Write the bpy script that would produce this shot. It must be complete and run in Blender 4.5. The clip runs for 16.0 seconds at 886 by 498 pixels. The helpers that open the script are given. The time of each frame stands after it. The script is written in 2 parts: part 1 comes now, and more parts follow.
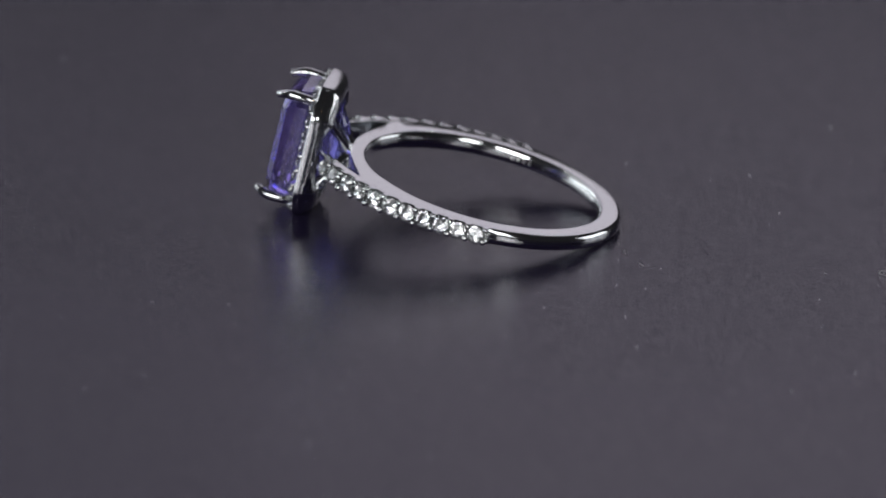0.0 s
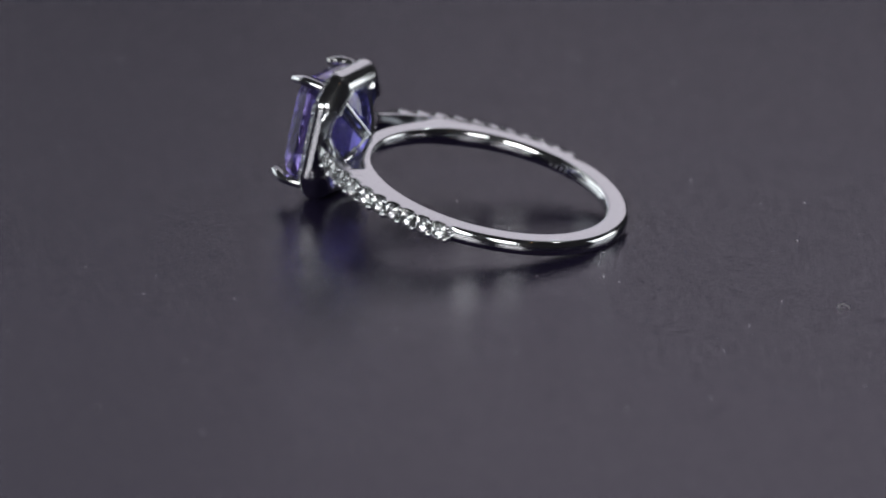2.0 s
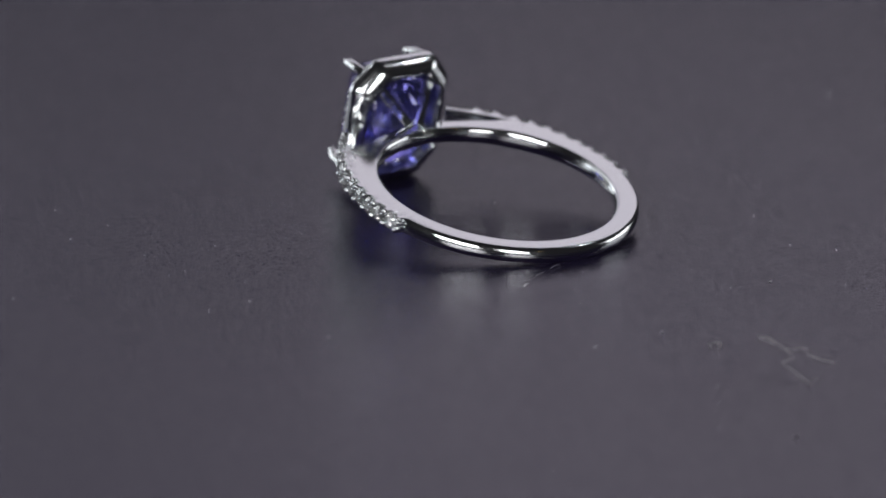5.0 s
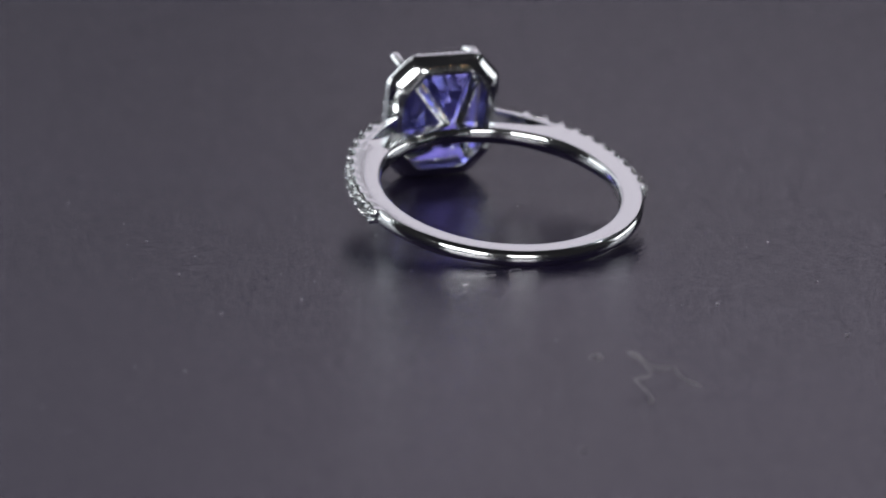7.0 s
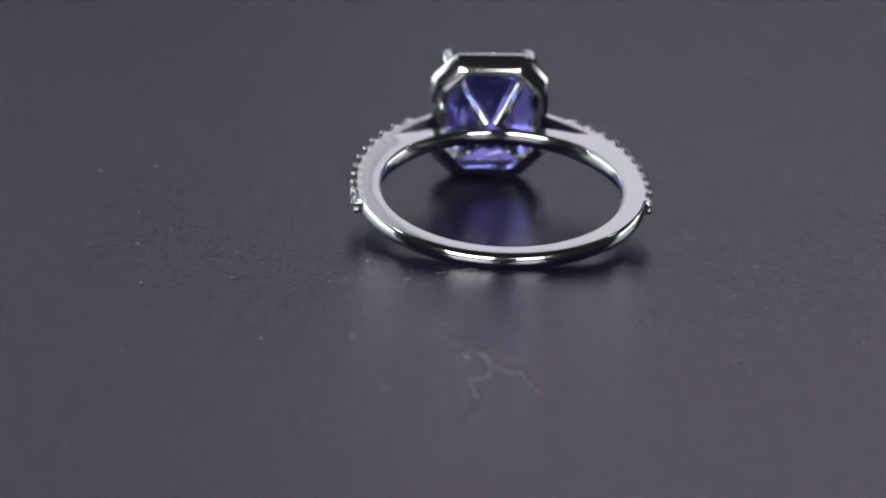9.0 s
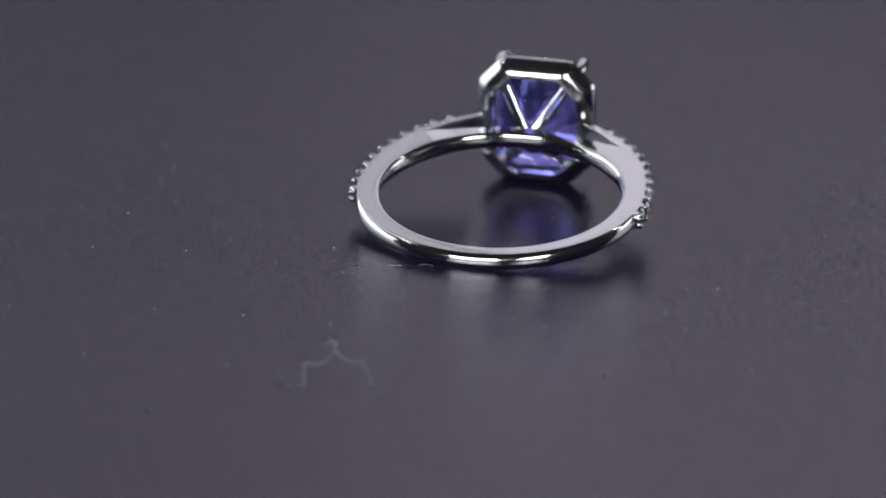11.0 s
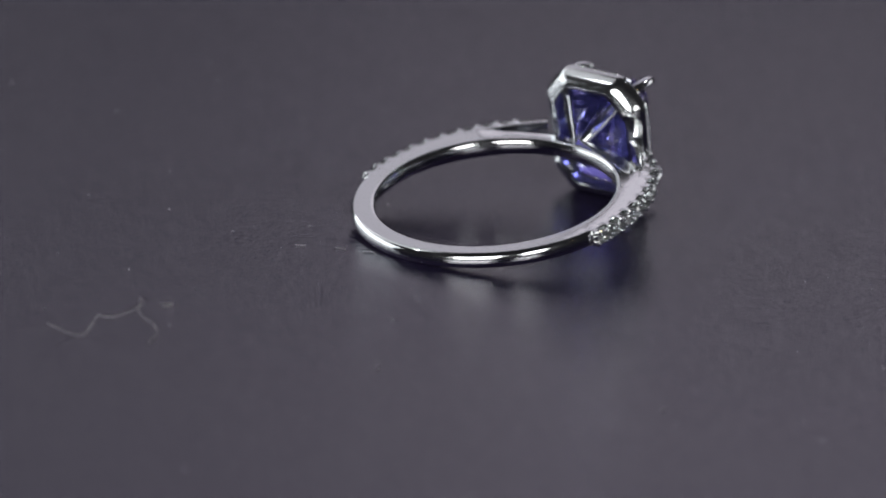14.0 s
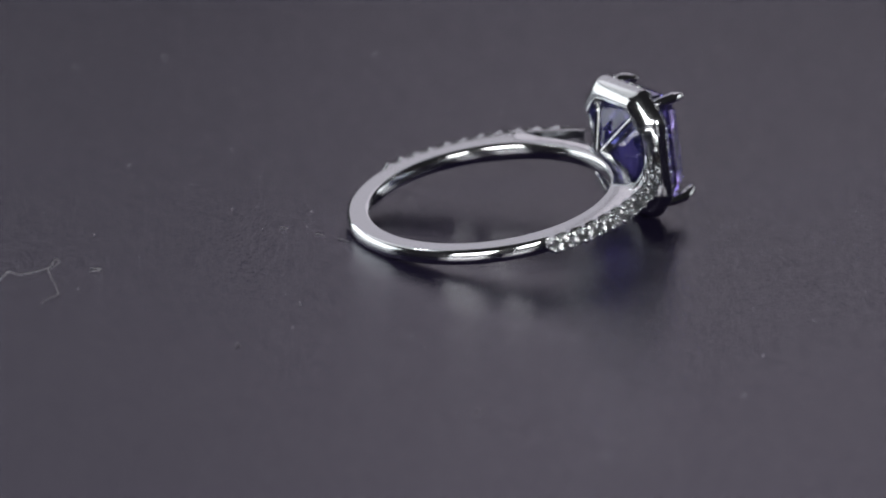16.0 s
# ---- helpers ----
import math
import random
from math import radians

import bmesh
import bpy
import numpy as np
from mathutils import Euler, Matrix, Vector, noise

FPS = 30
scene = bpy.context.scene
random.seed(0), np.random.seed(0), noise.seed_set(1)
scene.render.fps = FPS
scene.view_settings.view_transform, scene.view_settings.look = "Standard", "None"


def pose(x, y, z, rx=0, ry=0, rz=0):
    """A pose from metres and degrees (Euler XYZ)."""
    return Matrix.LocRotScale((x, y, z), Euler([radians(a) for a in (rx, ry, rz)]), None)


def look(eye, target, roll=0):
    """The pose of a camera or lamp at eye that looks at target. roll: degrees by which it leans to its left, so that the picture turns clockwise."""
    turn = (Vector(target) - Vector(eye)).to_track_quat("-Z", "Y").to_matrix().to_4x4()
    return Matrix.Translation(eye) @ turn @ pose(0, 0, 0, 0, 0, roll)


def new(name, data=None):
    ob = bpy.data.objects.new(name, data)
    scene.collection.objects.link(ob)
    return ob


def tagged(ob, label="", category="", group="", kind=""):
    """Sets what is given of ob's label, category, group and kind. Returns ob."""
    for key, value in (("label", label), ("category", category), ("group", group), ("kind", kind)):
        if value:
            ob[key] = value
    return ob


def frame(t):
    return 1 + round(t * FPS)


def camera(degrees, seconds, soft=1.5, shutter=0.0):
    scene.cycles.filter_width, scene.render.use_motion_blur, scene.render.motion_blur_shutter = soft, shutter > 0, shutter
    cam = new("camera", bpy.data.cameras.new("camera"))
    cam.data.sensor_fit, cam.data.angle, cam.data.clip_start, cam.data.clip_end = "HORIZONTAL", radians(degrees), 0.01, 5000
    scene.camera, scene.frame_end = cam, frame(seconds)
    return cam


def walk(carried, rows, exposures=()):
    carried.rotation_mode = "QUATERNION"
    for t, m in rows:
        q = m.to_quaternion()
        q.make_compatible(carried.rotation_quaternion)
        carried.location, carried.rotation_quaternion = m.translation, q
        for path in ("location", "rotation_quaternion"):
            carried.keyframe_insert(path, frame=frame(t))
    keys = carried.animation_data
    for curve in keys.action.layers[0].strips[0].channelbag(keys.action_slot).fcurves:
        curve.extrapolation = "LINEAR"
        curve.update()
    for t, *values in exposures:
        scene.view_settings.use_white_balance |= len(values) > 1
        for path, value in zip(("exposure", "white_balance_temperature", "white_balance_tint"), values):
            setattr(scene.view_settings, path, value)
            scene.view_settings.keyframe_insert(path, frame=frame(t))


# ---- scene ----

# One millimetre; the ring is about 25 mm long, so most sizes are written in mm.
MM = 0.001

# ---------------------------------------------------------------- camera
cam = camera(9.957, 16.0, soft=1.8)
EYE = (0.0, -0.33437, 0.10265)
AIM = (-0.00219, -0.00050, -0.00158)
cam.data.dof.use_dof = True
cam.data.dof.focus_distance = 0.343
cam.data.dof.aperture_fstop = 40
walk(cam, [(0, look(EYE, AIM, 2.444)), (16, look(EYE, AIM, 2.444))],
     exposures=[(0, -0.13), (2, -0.03), (4, 0.02), (7, 0.20), (9, 0.21), (11, 0.12), (12.5, 0.07), (16, 0.09)])

# ---------------------------------------------------------------- light
world = bpy.data.worlds.new("studio")
scene.world = world
world.use_nodes = True
wn = world.node_tree.nodes["Background"]
wn.inputs["Color"].default_value = (0.82, 0.80, 0.90, 1)
wn.inputs["Strength"].default_value = 0.015


def softbox(name, eye, target, sx, sy, radiance, colour=(1, 1, 1)):
    lamp = bpy.data.lights.new(name, "AREA")
    lamp.shape, lamp.size, lamp.size_y = "RECTANGLE", sx, sy
    lamp.energy = radiance * math.pi * sx * sy
    lamp.color = colour
    ob = new(name, lamp)
    ob.matrix_world = look(eye, target)
    return ob


softbox("softbox", (0.19, 0.80, 0.50), (0.19, 0, 0.02), 0.50, 0.64, 0.63, (1.0, 0.935, 1.05))
softbox("softbox", (-0.42, 0.80, 0.50), (-0.42, 0, 0.02), 0.70, 0.64, 0.46, (0.98, 0.935, 1.05))
softbox("softbox", (-0.44, 0.31, 0.56), (0, 0, 0), 0.42, 0.40, 0.60, (0.95, 0.97, 1.0))
softbox("softbox", (-0.68, 0.28, 0.20), (0, 0, 0), 0.78, 0.40, 1.7, (0.92, 0.97, 1.0))
# this one is an unseen fill, added to brighten the stone's front from the right
softbox("softbox", (0.70, 0.30, 0.17), (0, 0, 0), 0.40, 0.24, 1.9, (0.95, 0.97, 1.0))
softbox("softbox", (-0.25, -0.66, 0.27), (0, 0, 0), 0.42, 0.27, 6.2)
softbox("softbox", (0.275, -0.645, 0.27), (0, 0, 0), 0.23, 0.25, 5.2)
# two small warm bulbs of the room
for az, el in ((52, 39), (58, 43)):
    c = math.cos(radians(el)) * 0.7
    softbox("room_bulb", (c * math.sin(radians(az)), -c * math.cos(radians(az)), 0.7 * math.sin(radians(el))), (0, 0, 0), 0.007, 0.007, 24.0, (1.0, 0.55, 0.20))
# small bare LEDs at the sides of the light booth
for az, el in ((-98, 52), (118, 52)):
    c = math.cos(radians(el)) * 0.68
    softbox("booth_led", (c * math.sin(radians(az)), -c * math.cos(radians(az)), 0.68 * math.sin(radians(el))), (0, 0, 0), 0.022, 0.022, 80.0, (0.96, 0.98, 1.0))


# ---------------------------------------------------------------- materials
def material(name):
    m = bpy.data.materials.new(name)
    m.use_nodes = True
    return m, m.node_tree.nodes, m.node_tree.links, m.node_tree.nodes["Principled BSDF"]


def metal(name, colour, rough, bump=0.02):
    m, n, l, b = material(name)
    b.inputs["Base Color"].default_value = (*colour, 1)
    b.inputs["Metallic"].default_value = 1.0
    tc = n.new("ShaderNodeTexCoord")
    fine = n.new("ShaderNodeTexNoise")
    fine.inputs["Scale"].default_value = 2600
    fine.inputs["Detail"].default_value = 4
    wide = n.new("ShaderNodeTexNoise")
    wide.inputs["Scale"].default_value = 260
    l.new(tc.outputs["Object"], fine.inputs["Vector"])
    l.new(tc.outputs["Object"], wide.inputs["Vector"])
    mix = n.new("ShaderNodeMath")
    mix.operation = "MULTIPLY"
    l.new(fine.outputs["Fac"], mix.inputs[0])
    l.new(wide.outputs["Fac"], mix.inputs[1])
    ramp = n.new("ShaderNodeMapRange")
    ramp.inputs["From Min"].default_value, ramp.inputs["From Max"].default_value = 0.1, 0.5
    ramp.inputs["To Min"].default_value, ramp.inputs["To Max"].default_value = rough * 0.7, rough * 1.5
    l.new(mix.outputs[0], ramp.inputs["Value"])
    l.new(ramp.outputs["Result"], b.inputs["Roughness"])
    bp = n.new("ShaderNodeBump")
    bp.inputs["Strength"].default_value = bump
    bp.inputs["Distance"].default_value = 0.0001
    l.new(wide.outputs["Fac"], bp.inputs["Height"])
    l.new(bp.outputs["Normal"], b.inputs["Normal"])
    return m


def gem(name, colours, ior, clear=1.0, zones=420, span=None):
    """Cut stone; colours: two tints that run into one another, in growth zones and, with span, from the keel to the crown."""
    m, n, l, b = material(name)
    tc = n.new("ShaderNodeTexCoord")
    zone = n.new("ShaderNodeTexNoise")
    zone.inputs["Scale"].default_value = zones
    zone.inputs["Detail"].default_value = 1
    l.new(tc.outputs["Object"], zone.inputs["Vector"])
    fac = zone.outputs["Fac"]
    if span:
        xyz = n.new("ShaderNodeSeparateXYZ")
        l.new(tc.outputs["Object"], xyz.inputs[0])
        up = n.new("ShaderNodeMapRange")
        up.inputs["From Min"].default_value, up.inputs["From Max"].default_value = span
        l.new(xyz.outputs["Y"], up.inputs["Value"])
        mix = n.new("ShaderNodeMath")
        mix.operation = "MULTIPLY_ADD"
        mix.inputs[1].default_value = 0.62
        add = n.new("ShaderNodeMath")
        add.operation = "MULTIPLY"
        add.inputs[1].default_value = 0.40
        l.new(zone.outputs["Fac"], add.inputs[0])
        l.new(up.outputs["Result"], mix.inputs[0])
        l.new(add.outputs[0], mix.inputs[2])
        fac = mix.outputs[0]
    ramp = n.new("ShaderNodeValToRGB")
    ramp.color_ramp.elements[0].position, ramp.color_ramp.elements[1].position = 0.30, 0.70
    ramp.color_ramp.elements[0].color, ramp.color_ramp.elements[1].color = (*colours[0], 1), (*colours[1], 1)
    l.new(fac, ramp.inputs["Fac"])
    l.new(ramp.outputs["Color"], b.inputs["Base Color"])
    b.inputs["Transmission Weight"].default_value = clear
    b.inputs["IOR"].default_value = ior
    b.inputs["Roughness"].default_value = 0.0
    return m


WHITE_GOLD = metal("white_gold", (0.75, 0.765, 0.78), 0.125)
SATIN_GOLD = metal("satin_white_gold", (0.735, 0.75, 0.765), 0.155, 0.04)
WORN_GOLD = metal("engraved_gold", (0.68, 0.67, 0.68), 0.26)
# violet crown tint is also lightened, standing in for light reflected inside the stone
TANZANITE = gem("tanzanite", ((0.28, 0.30, 1.0), (0.50, 0.39, 1.0)), 1.69, 0.96, 420, (0.0118, 0.0138))
DIAMOND = gem("diamond", ((0.90, 0.96, 1.0), (0.97, 0.99, 1.0)), 2.41, 0.93)


def table_material():
    m, n, l, b = material("dark_grey_laminate")
    tc = n.new("ShaderNodeTexCoord")
    cloud = n.new("ShaderNodeTexNoise")
    cloud.inputs["Scale"].default_value = 28
    cloud.inputs["Detail"].default_value = 5
    grain = n.new("ShaderNodeTexNoise")
    grain.inputs["Scale"].default_value = 6000
    grain.inputs["Detail"].default_value = 3
    pebble = n.new("ShaderNodeTexNoise")
    pebble.inputs["Scale"].default_value = 2700
    pebble.inputs["Detail"].default_value = 2
    for t in (cloud, grain, pebble):
        l.new(tc.outputs["Object"], t.inputs["Vector"])
    ramp = n.new("ShaderNodeValToRGB")
    ramp.color_ramp.elements[0].position, ramp.color_ramp.elements[1].position = 0.3, 0.7
    ramp.color_ramp.elements[0].color = (0.0155, 0.012, 0.031, 1)
    ramp.color_ramp.elements[1].color = (0.0187, 0.0146, 0.037, 1)
    l.new(cloud.outputs["Fac"], ramp.inputs["Fac"])
    l.new(ramp.outputs["Color"], b.inputs["Base Color"])
    rough = n.new("ShaderNodeMapRange")
    rough.inputs["To Min"].default_value, rough.inputs["To Max"].default_value = 0.08, 0.135
    l.new(cloud.outputs["Fac"], rough.inputs["Value"])
    l.new(rough.outputs["Result"], b.inputs["Roughness"])
    b.inputs["Specular IOR Level"].default_value = 0.385
    b.inputs["Specular Tint"].default_value = (0.805, 0.71, 1.0, 1)
    add = n.new("ShaderNodeMath")
    add.operation = "MULTIPLY_ADD"
    add.inputs[1].default_value = 0.3
    l.new(grain.outputs["Fac"], add.inputs[0])
    l.new(pebble.outputs["Fac"], add.inputs[2])
    bp = n.new("ShaderNodeBump")
    bp.inputs["Strength"].default_value = 0.8
    bp.inputs["Distance"].default_value = 0.000072
    l.new(add.outputs[0], bp.inputs["Height"])
    l.new(bp.outputs["Normal"], b.inputs["Normal"])
    return m


TABLE = table_material()


def lint_material(name, dark, pale):
    m, n, l, b = material(name)
    tc = n.new("ShaderNodeTexCoord")
    no = n.new("ShaderNodeTexNoise")
    no.inputs["Scale"].default_value = 900
    l.new(tc.outputs["Object"], no.inputs["Vector"])
    ramp = n.new("ShaderNodeValToRGB")
    ramp.color_ramp.elements[0].color = (*dark, 1)
    ramp.color_ramp.elements[1].color = (*pale, 1)
    l.new(no.outputs["Fac"], ramp.inputs["Fac"])
    l.new(ramp.outputs["Color"], b.inputs["Base Color"])
    b.inputs["Roughness"].default_value = 0.7
    return m


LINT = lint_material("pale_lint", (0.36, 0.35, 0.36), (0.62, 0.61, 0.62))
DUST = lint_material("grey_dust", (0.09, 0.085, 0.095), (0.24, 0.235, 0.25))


# ---------------------------------------------------------------- mesh tools
def part(name, bm, mat, parent=None, label="", smooth=None):
    """Links a bmesh as one mesh object; smooth: the angle below which edges are shaded round."""
    me = bpy.data.meshes.new(name)
    bmesh.ops.recalc_face_normals(bm, faces=bm.faces)
    if smooth:
        for f in bm.faces:
            f.smooth = True
        for e in bm.edges:
            if len(e.link_faces) == 2 and e.calc_face_angle(0) > radians(smooth):
                e.smooth = False
    bm.to_mesh(me)
    bm.free()
    me.materials.append(mat)
    ob = new(name, me)
    if parent:
        ob.parent = parent
    if label:
        ob["label"] = label
    return ob


def alike(ob, m):
    """A further piece on the same mesh, under the same thing."""
    o = ob.copy()
    scene.collection.objects.link(o)
    o.matrix_basis = m
    return o


def loft(bm, rings, closed=False, caps=True):
    """Skin over rings of points (mm); closed: the last ring joins the first."""
    vs = [[bm.verts.new(Vector(p) * MM) for p in r] for r in rings]
    k = len(vs[0])
    n = len(vs)
    for i in range(n if closed else n - 1):
        a, b = vs[i], vs[(i + 1) % n]
        for j in range(k):
            bm.faces.new((a[j], a[(j + 1) % k], b[(j + 1) % k], b[j]))
    if caps and not closed:
        bm.faces.new(vs[0])
        bm.faces.new(vs[-1])
    return vs


def tube(bm, pts, radii, sides=10, flat=1.0):
    """A tapered tube through points (mm)."""
    pts = [Vector(p) for p in pts]
    rings = []
    ref = Vector((0.13, 0.2, 0.97))
    for i, p in enumerate(pts):
        d = (pts[min(i + 1, len(pts) - 1)] - pts[max(i - 1, 0)]).normalized()
        u = d.cross(ref).normalized()
        v = d.cross(u).normalized()
        rings.append([p + radii[i] * (u * math.cos(a) + v * math.sin(a) * flat) for a in [2 * math.pi * j / sides for j in range(sides)]])
    return loft(bm, rings)


def spline(pts, n):
    """A smooth line through the points, n steps for each stretch."""
    pts = [Vector(p) for p in pts]
    out = []
    for i in range(len(pts) - 1):
        p0, p1, p2, p3 = pts[max(i - 1, 0)], pts[i], pts[i + 1], pts[min(i + 2, len(pts) - 1)]
        for k in range(n):
            t = k / n
            out.append(0.5 * ((2 * p1) + (p2 - p0) * t + (2 * p0 - 5 * p1 + 4 * p2 - p3) * t * t + (3 * p1 - p0 - 3 * p2 + p3) * t ** 3))
    return out + [pts[-1]]


def ball(bm, c, r, sub=2, squash=(1, 1, 1)):
    m = Matrix.Translation(Vector(c) * MM) @ Matrix.Diagonal((*squash, 1))
    bmesh.ops.create_icosphere(bm, subdivisions=sub, radius=r * MM, matrix=m)


def lerp(x, xs, ys):
    return float(np.interp(x, xs, ys))


# ---------------------------------------------------------------- table
SPEED = 8.584


def turned(t):
    """The turntable's turn at t seconds."""
    return -(SPEED * (t - 9) + 0.00285 * (t - 9) ** 2)


bm = bmesh.new()
bmesh.ops.create_cone(bm, cap_ends=True, segments=128, radius1=0.9, radius2=0.9, depth=0.012, matrix=Matrix.Translation((0, 0, -0.006)))
table = tagged(part("table", bm, TABLE, smooth=30), "dark grey satin turntable top with fine grain", "table", kind="structure")

# ---------------------------------------------------------------- ring
RING_POSE = pose(1.645 * MM, 0.085 * MM, 2.365 * MM, 0, 0, 5.42) @ pose(0, 0, 0, 11.26, 0, 0) @ pose(0, 0, 0, 0, -0.75, 0)
ring = tagged(new("engagement_ring"), "white gold halo ring with violet-blue step-cut stone, lying on dark table", "ring")
ring.matrix_world = RING_POSE

R_IN = 8.54
# angle from the ring's right (degrees), outer radius and half width of the metal
ANG = (-90, -60, -40, -14, -8, 10, 22, 32, 40, 48, 54, 62, 68, 72)
ROUT = (9.88, 9.91, 9.97, 10.00, 9.91, 9.93, 10.12, 10.36, 10.56, 10.79, 10.98, 11.28, 11.58, 11.78)
HALF = (0.54, 0.54, 0.545, 0.56, 0.57, 0.60, 0.62, 0.64, 0.65, 0.66, 0.66, 0.66, 0.66, 0.66)


def folded(a):
    """The angle on the right half that mirrors a."""
    a = (a + 90) % 360 - 90
    return a if a <= 90 else 180 - a


def polar(a, r, z):
    return (r * math.cos(radians(a)), r * math.sin(radians(a)), z)


def band():
    bm = bmesh.new()
    rings = []
    steps = 288
    for i in range(steps):
        a = i * 360 / steps
        f = folded(a)
        ro = lerp(f, ANG, ROUT) if f < 46 else lerp(f, (46, 49, 52, 56, 68, 90), (10.66, 10.35, 10.05, 9.80, 9.50, 9.42))
        h = lerp(f, ANG, HALF) if f < 46 else lerp(f, (46, 56, 90), (0.655, 0.60, 0.58))
        k = lerp(f, (-12, -9), (1, 0))          # domed outside at the back, a channel under the stones
        # comfort fit: the inside is domed towards the finger
        prof = [(R_IN + 0.02 - 0.34 * math.cos(radians(b)) ** 0.9, h * math.sin(radians(b))) for b in (86, 76, 64, 52, 40, 28, 14, 0, -14, -28, -40, -52, -64, -76, -86)]
        domed = [(0.44, -1.0), (0.30, -0.97), (0.17, -0.88), (0.09, -0.74), (0.04, -0.56), (0.0, -0.32), (0.0, -0.08), (0.02, 0.16), (0.06, 0.42), (0.13, 0.64), (0.21, 0.80), (0.29, 0.90), (0.37, 0.965), (0.47, 1.0)]
        sunk = lerp(f, (-8.5, -7.5), (0.0, 0.60)) if f < 44 else 0.0      # channel for the stones
        plain = [0.10, 0.03, 0.0] + [sunk] * 8 + [0.0, 0.03, 0.10]
        prof = [(R_IN + 0.07, h), (R_IN + 0.03, h)] + prof + [(R_IN + 0.03, -h), (R_IN + 0.07, -h)]
        ease = lerp(f, (-90, -62, -30, -14), (1.0, 0.92, 0.75, 0.55))   # the top bevel narrows towards the stones
        prof += [(ro - ((d0 * ease if z0 > 0 else d0) * k + d1 * (1 - k)), h * z0) for (d0, z0), d1 in zip(domed, plain)]
        rings.append([polar(a, r, z) for r, z in prof])
    loft(bm, rings, closed=True)
    return part("shank", bm, WHITE_GOLD, ring, "polished white gold band", smooth=40)


shank = band()


def shoulder(side):
    """The raised arm from the split of the band to the halo."""
    bm = bmesh.new()
    rings = []
    n = 22
    for i in range(n + 1):
        s = i / n
        a = 40 + s * 31.0
        ro = lerp(a, ANG, ROUT)
        ri = ro - lerp(s, (0, 0.3, 1), (0.72, 0.58, 0.52))
        h = 0.657 - 0.012 * s
        prof = [(ri + .015, h), (ri, h - .02), (ri, -h + .02), (ri + .015, -h), (ro - .05, -h), (ro, -h + .03), (ro, -h + .12), (ro - .40, -h + .14), (ro - .40, h - .14), (ro, h - .12), (ro, h - .03), (ro - .05, h)]
        rings.append([(side * math.cos(radians(a)) * r, math.sin(radians(a)) * r, z) for r, z in prof])
    loft(bm, rings)
    return part("shoulder", bm, WHITE_GOLD, ring, smooth=35)


for sd in (1, -1):
    shoulder(sd)


# the halo's frame: an octagon that tapers towards the finger
def octagon(w, h, cx, cz):
    return [(w, h - cz), (w - cx, h), (-w + cx, h), (-w, h - cz), (-w, -h + cz), (-w + cx, -h), (w - cx, -h), (w, -h + cz)]


def rounded(loop, d, n=4):
    """A closed line in a plane with its corners rounded off over the length d."""
    out = []
    for i, c in enumerate(loop):
        c, p, q = Vector(c), Vector(loop[i - 1]), Vector(loop[(i + 1) % len(loop)])
        a, b = c + (p - c).normalized() * d, c + (q - c).normalized() * d
        for k in range(n + 1):
            t = k / n
            out.append(a * (1 - t) ** 2 + c * 2 * t * (1 - t) + b * t * t)
    return out


def halo_frame():
    bm = bmesh.new()
    #        half width, half height, cut in x, cut in z, place along the head
    prof = [(3.02, 3.86, 1.15, 1.30, 12.20), (4.13, 4.66, 1.66, 1.78, 12.20), (4.21, 4.74, 1.70, 1.82, 12.12), (4.23, 4.75, 1.70, 1.82, 11.86), (4.12, 4.66, 1.67, 1.79, 11.52),
            (3.90, 4.47, 1.58, 1.73, 11.18), (3.60, 4.22, 1.48, 1.65, 10.88), (3.26, 3.97, 1.38, 1.55, 10.72), (3.20, 3.90, 1.35, 1.53, 10.70), (3.00, 3.70, 1.28, 1.45, 10.70), (2.94, 3.64, 1.26, 1.42, 10.80), (2.92, 3.62, 1.25, 1.41, 11.30)]
    loops = []
    for w, h, cx, cz, y in prof:
        line = []
        pts = rounded([(x, y, z) for x, z in octagon(w, h, cx, cz)], 0.42)
        for i, p in enumerate(pts):
            q = pts[(i + 1) % len(pts)]
            line.append(p)
            if abs(p.x) > w - 0.01 and abs(q.x) > w - 0.01 and (q - p).length > 2:
                line += [p.lerp(q, k / 14) for k in range(1, 14)]
        # the long sides are cut away behind, where the arms come in
        for p in line:
            if y < 11.4 and abs(p.x) > w - 0.02:
                cutaway = 0.26 * min(1.0, max(0.0, (2.85 - abs(p.z)) / 1.6))
                p.x += (math.copysign(4.20, p.x) - p.x) * cutaway * 0.2
                p.y += (12.05 - p.y) * cutaway
        loops.append(line)
    loft(bm, loops, closed=True)
    return part("halo_frame", bm, SATIN_GOLD, ring, "octagonal polished halo frame", smooth=28)


halo = halo_frame()


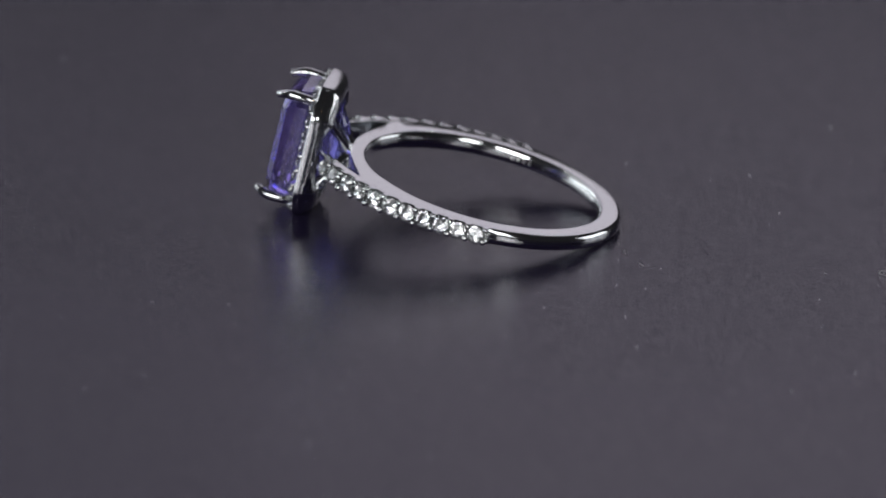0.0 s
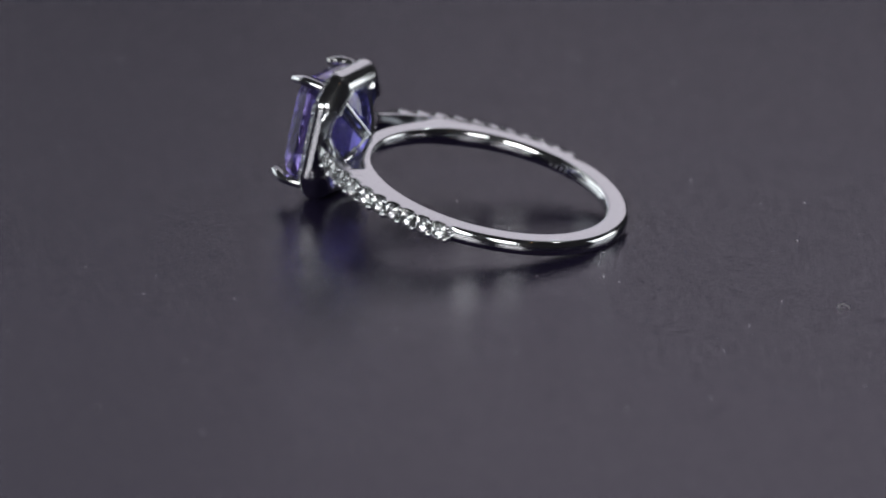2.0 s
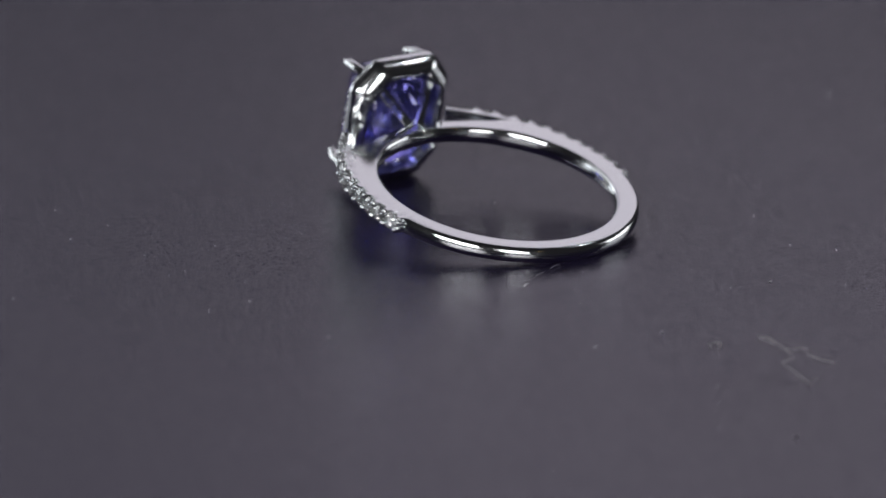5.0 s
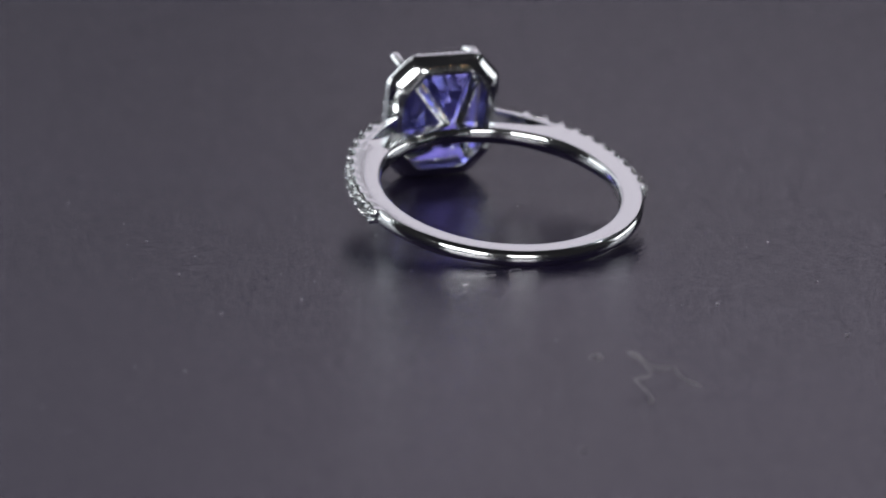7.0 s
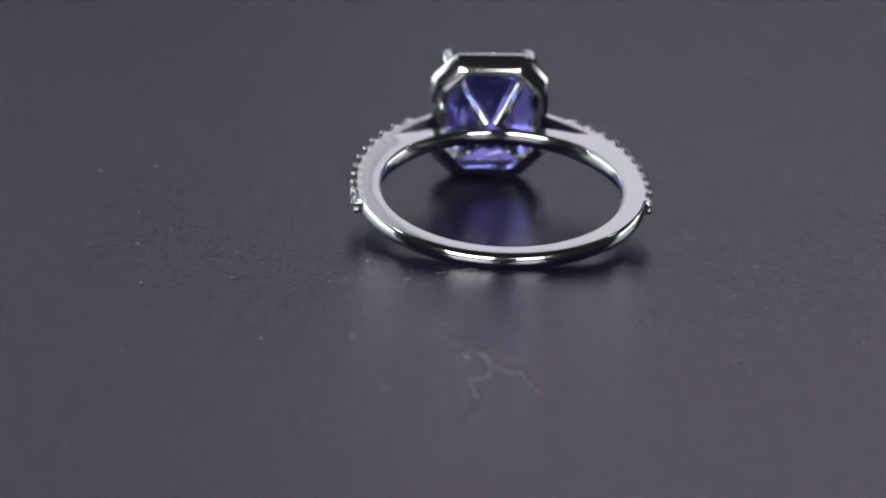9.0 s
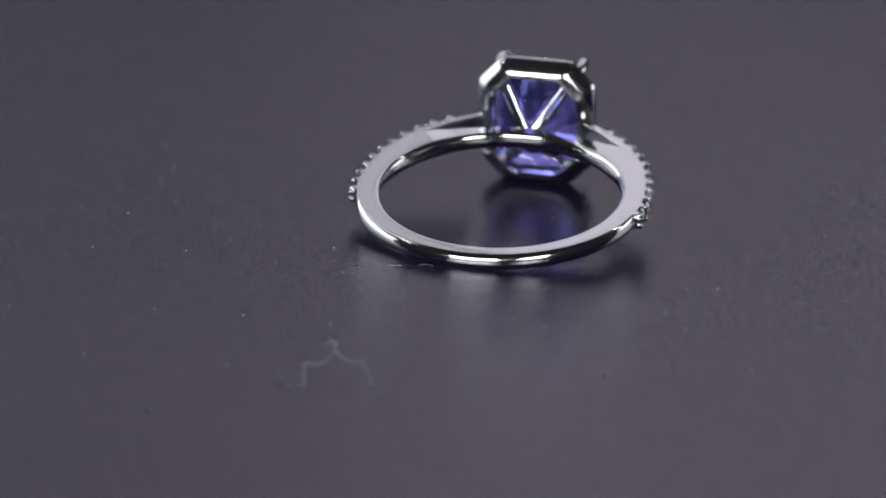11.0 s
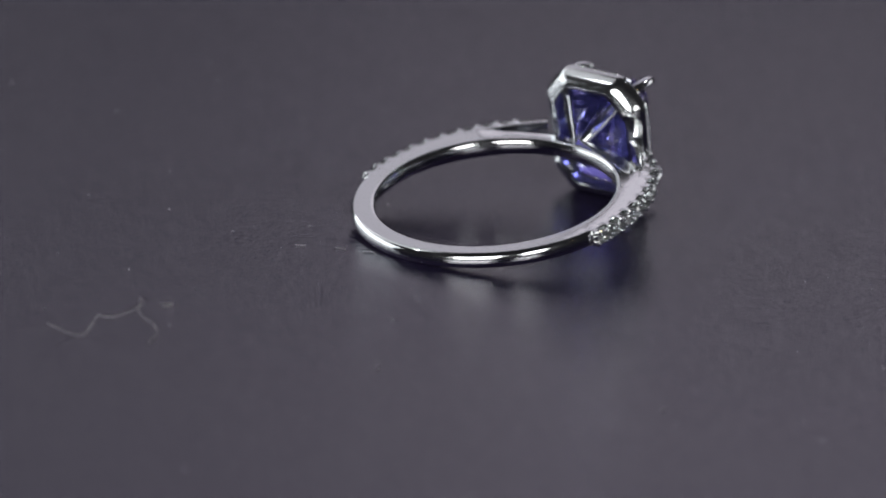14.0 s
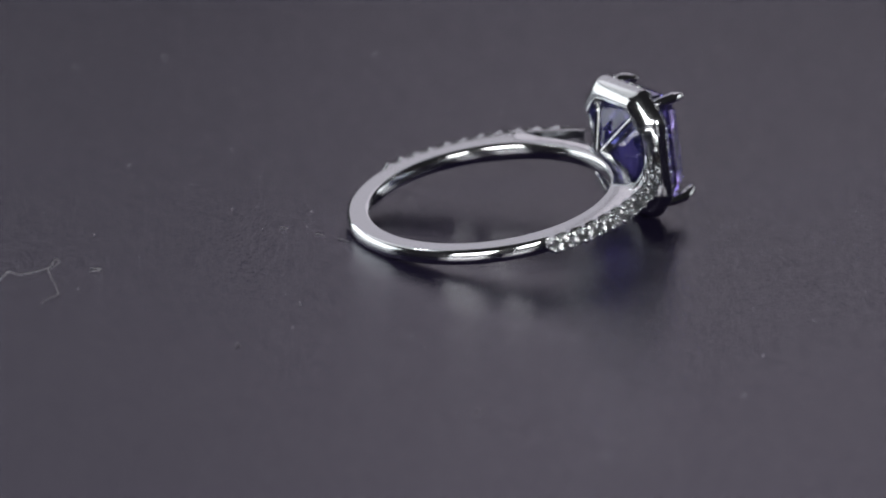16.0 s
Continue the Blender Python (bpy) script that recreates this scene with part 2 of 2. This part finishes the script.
def centre_stone():
    """Step-cut crown with cut corners; the pavilion is cut in rows of small kites down to a keel."""
    #         half width, half height, corner, place
    crown = [(2.36, 3.20, 0.80, 14.46), (2.74, 3.60, 0.88, 14.10), (3.00, 3.88, 0.92, 13.50), (3.10, 3.98, 0.95, 12.90), (3.10, 3.98, 0.95, 12.74)]
    pavilion = [(2.78, 3.64, 0.86, 12.06), (2.24, 3.08, 0.72, 11.30), (1.62, 2.42, 0.56, 10.64), (0.95, 1.74, 0.36, 10.12), (0.22, 1.00, 0.09, 9.72)]
    cut = random.Random(3)
    bm = bmesh.new()
    rings = []
    for row, (w, h, c, y) in enumerate(crown + pavilion):
        o = octagon(w, h, c, c)
        pts = []
        for k in range(8):
            a, b = Vector(o[k]), Vector(o[(k + 1) % 8])
            steps = 2 if k % 2 else 4
            for j in range(steps):
                q = a.lerp(b, (j + (0.5 if row > 5 and row % 2 and steps == 4 and j else 0)) / steps)
                kite = (0.10 if j % 2 else -0.05) * (1 if 4 < row < 9 else 0)
                q = q + q.normalized() * kite
                pts.append((q.x, y + (cut.uniform(-0.07, 0.07) if 4 < row < 9 else 0), q.y))
        rings.append(pts)
    loft(bm, rings)
    bmesh.ops.triangulate(bm, faces=[f for f in bm.faces if len(f.verts) == 4 and f.calc_center_median().y < 12.7 * MM])
    return part("centre_stone", bm, TANZANITE, ring, "violet-blue transparent step-cut gemstone")


centre_stone()


def prong(sx, sz):
    """A strut with a groove along its back, from the seat to the halo, and a claw that bends over the stone."""
    bm = bmesh.new()
    foot, top = Vector((sx * 0.30, 9.50, sz * 0.30)), Vector((sx * 2.62, 11.95, sz * 3.42))
    way = (top - foot).normalized()
    side = Vector((-sz * 0.78, 0, sx * 0.62)).normalized()
    side = (side - way * side.dot(way)).normalized()
    out = way.cross(side).normalized()
    if out.y > 0:
        out = -out
    w, d = 0.36, 0.30
    section = [(w, -d), (w, d * 0.60), (w * 0.88, d * 0.92), (w * 0.66, d), (w * 0.08, -d * 0.10), (-w * 0.08, -d * 0.10), (-w * 0.66, d), (-w * 0.88, d * 0.92), (-w, d * 0.60), (-w, -d)]
    rings = []
    for k in range(6):
        t = k / 5
        c, g = foot.lerp(top, t), lerp(t, (0, 0.15, 1), (0.86, 0.92, 1.08))
        rings.append([c + (side * x + out * y) * g for x, y in section])
    loft(bm, rings)
    line = spline([(sx * 2.50, 11.85, sz * 3.36), (sx * 2.82, 12.50, sz * 3.62), (sx * 2.92, 13.3, sz * 3.70), (sx * 2.88, 14.1, sz * 3.68), (sx * 2.66, 14.78, sz * 3.48)], 6)
    n = len(line) - 1
    radii = [lerp(i / n, (0, 0.35, 0.7, 0.9, 1), (0.34, 0.40, 0.42, 0.35, 0.26)) for i in range(n + 1)]
    tube(bm, line, radii, 14, 0.86)
    ball(bm, line[-1], 0.275)
    return part("prong", bm, WHITE_GOLD, ring, smooth=38)


for sx in (1, -1):
    for sz in (1, -1):
        prong(sx, sz)


def head_base():
    """The little seat on the band from which the prongs rise."""
    bm = bmesh.new()
    rings = []
    for y, w, h in ((9.1, 0.75, 0.50), (9.45, 0.62, 0.52), (9.75, 0.42, 0.46), (9.95, 0.24, 0.30)):
        rings.append([(w * math.cos(a), y, h * math.sin(a)) for a in [2 * math.pi * j / 14 for j in range(14)]])
    loft(bm, rings)
    return part("head_base", bm, WHITE_GOLD, ring, smooth=50)


head_base()


# brilliant-cut stones, one mesh for each size
def brilliant(name, r, parent):
    """Round brilliant: table, stars, kites and halves above the girdle, mains and halves below it."""
    bm = bmesh.new()

    def row(count, radius, z, turn=0.0):
        return [bm.verts.new(Vector((radius * math.cos(a), radius * math.sin(a), z)) * r * MM) for a in [2 * math.pi * (j + turn) / count for j in range(count)]]

    tab, star = row(8, 0.54, 0.32), row(8, 0.74, 0.205, 0.5)
    top, low = row(16, 1.0, 0.03), row(16, 1.0, -0.03)
    half = row(8, 0.34, -0.58, 0.5)
    cul = bm.verts.new((0, 0, -0.86 * r * MM))
    bm.faces.new(tab)
    for j in range(8):
        k, g = (j + 1) % 8, 2 * j
        bm.faces.new((tab[j], star[j], tab[k]))
        bm.faces.new((tab[j], star[j - 1], top[g], star[j]))
        bm.faces.new((star[j], top[g], top[g + 1]))
        bm.faces.new((star[j], top[g + 1], top[(g + 2) % 16]))
        bm.faces.new((cul, half[j - 1], low[g], half[j]))
        bm.faces.new((half[j], low[g], low[g + 1]))
        bm.faces.new((half[j], low[g + 1], low[(g + 2) % 16]))
    for j in range(16):
        bm.faces.new((top[j], low[j], low[(j + 1) % 16], top[(j + 1) % 16]))
    return part(name, bm, DIAMOND, parent)


def facing(p, n, spin=0.0):
    """A pose at p (mm) whose z axis points along n."""
    return Matrix.Translation(Vector(p) * MM) @ Vector(n).to_track_quat("Z", "Y").to_matrix().to_4x4() @ pose(0, 0, 0, 0, 0, spin)


rng = random.Random(7)
stone = brilliant("diamond", 0.60, shank)
bead_bm = bmesh.new()
# a post with hollow flanks, flush with the side of the arm, and a ball on its tip
loft(bead_bm, [[(dx * w, dz * t, r) for dx, dz in ((-.5, -.5), (.5, -.5), (.5, .5), (-.5, .5))] for r, w, t in
               ((-0.60, 1.20, 0.30), (-0.44, 0.84, 0.30), (-0.30, 0.52, 0.30), (-0.14, 0.36, 0.29), (0.0, 0.31, 0.27))])
ball(bead_bm, (0, 0, 0.04), 0.21, 2)
bead = part("bead", bead_bm, WHITE_GOLD, shank, smooth=60)

COUNT = 11
first = True
for side in (1, -1):
    # equal steps along the arm
    a0, a1 = -6.0, 63.0
    for i in range(COUNT):
        a = a0 + (a1 - a0) * (i / (COUNT - 1)) ** 1.0
        slope = (lerp(a + 2, ANG, ROUT) - lerp(a - 2, ANG, ROUT)) / (radians(4) * lerp(a, ANG, ROUT))
        r = lerp(a, ANG, ROUT) + lerp(a, (-8, 20, 54), (0.25, 0.30, 0.38))
        n = Vector((math.cos(radians(a)) + slope * math.sin(radians(a)), math.sin(radians(a)) - slope * math.cos(radians(a)), 0))
        n.x *= side
        p = polar(a, r, 0)
        m = facing((side * p[0], p[1], 0), n, rng.uniform(0, 45)) @ pose(0, 0, 0, rng.uniform(-7, 7), rng.uniform(-7, 7), 0)
        if first:
            stone.matrix_basis = m
        else:
            alike(stone, m)
        # shared beads between neighbours, on both edges
        for b in ((a - 3.5,) if i else (a - 4.6, a - 3.5)):
            rb = lerp(b, ANG, ROUT) + lerp(b, (-8, 20, 54), (0.22, 0.27, 0.35))
            nb = Vector((side * math.cos(radians(b)), math.sin(radians(b)), 0))
            edge = lerp(b, ANG, HALF) - 0.15
            for z in ((-edge, edge) if not (i == 0 and b < a - 4) else (-0.22, 0.22)):
                q = polar(b, rb, z)
                mb = Matrix.Translation(Vector((side * q[0], q[1], z)) * MM) @ Matrix((Vector((-nb.y, nb.x, 0)), Vector((0, 0, 1)), nb)).transposed().to_4x4()
                if first:
                    bead.matrix_basis = mb
                    first = False
                else:
                    alike(bead, mb)

# halo stones and their beads, round the front of the frame
hs = brilliant("halo_diamond", 0.47, halo)
hb_bm = bmesh.new()
tube(hb_bm, [(0, 0, -0.2), (0, 0, 0)], [0.15, 0.13], 8)
ball(hb_bm, (0, 0, 0.02), 0.15, 2)
hb = part("halo_bead", hb_bm, WHITE_GOLD, halo, smooth=60)


def along(loop, s):
    """The point at the share s of a closed line's length."""
    pts = [Vector(p) for p in loop]
    ls = [(pts[(i + 1) % len(pts)] - pts[i]).length for i in range(len(pts))]
    d = (s % 1) * sum(ls)
    for i, q in enumerate(ls):
        if d <= q:
            return pts[i].lerp(pts[(i + 1) % len(pts)], d / q)
        d -= q
    return pts[0]


mid = [(x, 12.42, z) for x, z in octagon(3.62, 4.24, 1.45, 1.62)]
rim = [(x, 12.30, z) for x, z in octagon(4.02, 4.52, 1.62, 1.78)]
HALO_COUNT = 28
for i in range(HALO_COUNT):
    m = facing(along(mid, i / HALO_COUNT), (0, 1, 0), rng.uniform(0, 45))
    mb = facing(along(rim, (i + 0.5) / HALO_COUNT), (0, 1, 0))
    if i == 0:
        hs.matrix_basis, hb.matrix_basis = m, mb
    else:
        alike(hs, m)
        alike(hb, mb)

# worn stamp inside the band, no longer legible: short bars
mk = bmesh.new()
bmesh.ops.create_cube(mk, size=1.0, matrix=Matrix.Diagonal((0.05 * MM, 0.20 * MM, 0.34 * MM, 1)))
mark = part("stamp_mark", mk, WORN_GOLD, shank, "worn illegible stamp")
for i, a in enumerate((-16, -13, -10, -7)):
    m = Matrix.Translation(Vector(polar(a, R_IN - 0.318, 0)) * MM) @ pose(0, 0, 0, 0, 0, a)
    if i:
        alike(mark, m)
    else:
        mark.matrix_basis = m


# ---------------------------------------------------------------- lint and dust on the table
def fibre(name, lines, r, label):
    bm = bmesh.new()
    for pts in lines:
        ln = spline(pts, 5)
        for p in ln:
            p.z = max(p.z, r * 0.8)
        tube(bm, ln, [r] * len(ln), 5)
    return tagged(part(name, bm, LINT, smooth=80), label, "lint", "lint hairs on the table")


lints = [
    fibre("lint_fibre", [
        [(-0.35, -39.07, 1.0), (0.0, -38.2, 0.5), (0.25, -37.5, 0.1), (0.60, -36.84, 0.0), (0.35, -35.9, 0.4), (0.04, -35.1, 0.8), (0.75, -34.9, 0.85), (1.19, -34.5, 0.92), (1.25, -32.8, 1.17),
         (0.95, -32.3, 1.45), (0.56, -31.95, 1.5), (0.75, -31.8, 1.3), (1.25, -32.6, 1.1)],
        [(1.25, -32.8, 1.15), (1.7, -32.9, 0.9), (2.29, -32.97, 0.67), (3.2, -33.2, 0.7), (3.64, -33.2, 0.14), (4.0, -34.0, 0.05), (4.45, -34.7, 0.02)]], 0.022,
        "long pale curled lint hair arched on the table"),
    fibre("lint_fibre", [[(-0.9, -28.7, 0.05), (-0.6, -28.2, 0.05), (-0.2, -28.25, 0.15), (-0.1, -28.7, 0.1), (-0.45, -28.95, 0.02)], [(-0.35, -28.5, 0.0), (-0.1, -28.4, 0.0)]], 0.02,
          "tiny pale curl of lint on the table"),
    fibre("lint_fibre", [[(-4.65, -12.75, 0.02), (-4.45, -12.6, 0.02), (-4.15, -12.4, 0.04)]], 0.013, "short pale lint hair beside the ring"),
    fibre("lint_fibre", [[(-2.5, -11.1, 0.02), (-2.1, -10.9, 0.02), (-1.8, -10.85, 0.06)]], 0.013, "short bent lint hair beside the ring"),
    fibre("lint_fibre", [[(-0.75, -10.25, 0.02), (-0.4, -10.1, 0.1), (-0.1, -10.0, 0.1), (0.2, -10.05, 0.04)]], 0.013, "pale lint hair caught under the band"),
]

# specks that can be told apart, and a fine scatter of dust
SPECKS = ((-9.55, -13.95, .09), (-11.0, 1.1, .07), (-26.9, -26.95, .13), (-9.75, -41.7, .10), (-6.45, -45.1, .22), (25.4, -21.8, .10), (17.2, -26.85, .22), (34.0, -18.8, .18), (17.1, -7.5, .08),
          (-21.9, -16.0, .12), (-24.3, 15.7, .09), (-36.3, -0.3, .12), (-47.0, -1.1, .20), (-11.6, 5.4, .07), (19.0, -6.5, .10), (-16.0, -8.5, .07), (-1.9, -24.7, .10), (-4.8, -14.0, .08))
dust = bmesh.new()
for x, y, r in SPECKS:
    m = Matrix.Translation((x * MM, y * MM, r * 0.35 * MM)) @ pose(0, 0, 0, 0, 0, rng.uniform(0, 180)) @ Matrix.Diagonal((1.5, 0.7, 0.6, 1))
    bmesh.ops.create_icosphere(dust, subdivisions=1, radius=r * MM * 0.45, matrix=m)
for _ in range(110):
    a, d = rng.uniform(0, 2 * math.pi), 55 * math.sqrt(rng.random())
    r = rng.choice((0.025, 0.03, 0.035, 0.05))
    bmesh.ops.create_icosphere(dust, subdivisions=1, radius=r * MM, matrix=Matrix.Translation((d * math.cos(a) * MM, d * math.sin(a) * MM, r * 0.6 * MM)) @ Matrix.Diagonal((rng.uniform(.6, 2), 1, .7, 1)))
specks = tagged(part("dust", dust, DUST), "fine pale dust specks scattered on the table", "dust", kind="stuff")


# ---------------------------------------------------------------- the turning table
def motions():
    times = [0.5 * i for i in range(33)]
    for ob in (table, specks, *lints):
        walk(ob, [(t, pose(0, 0, 0, 0, 0, turned(t))) for t in times])
    walk(ring, [(t, pose(0, 0, 0, 0, 0, turned(t)) @ RING_POSE) for t in times])


motions()
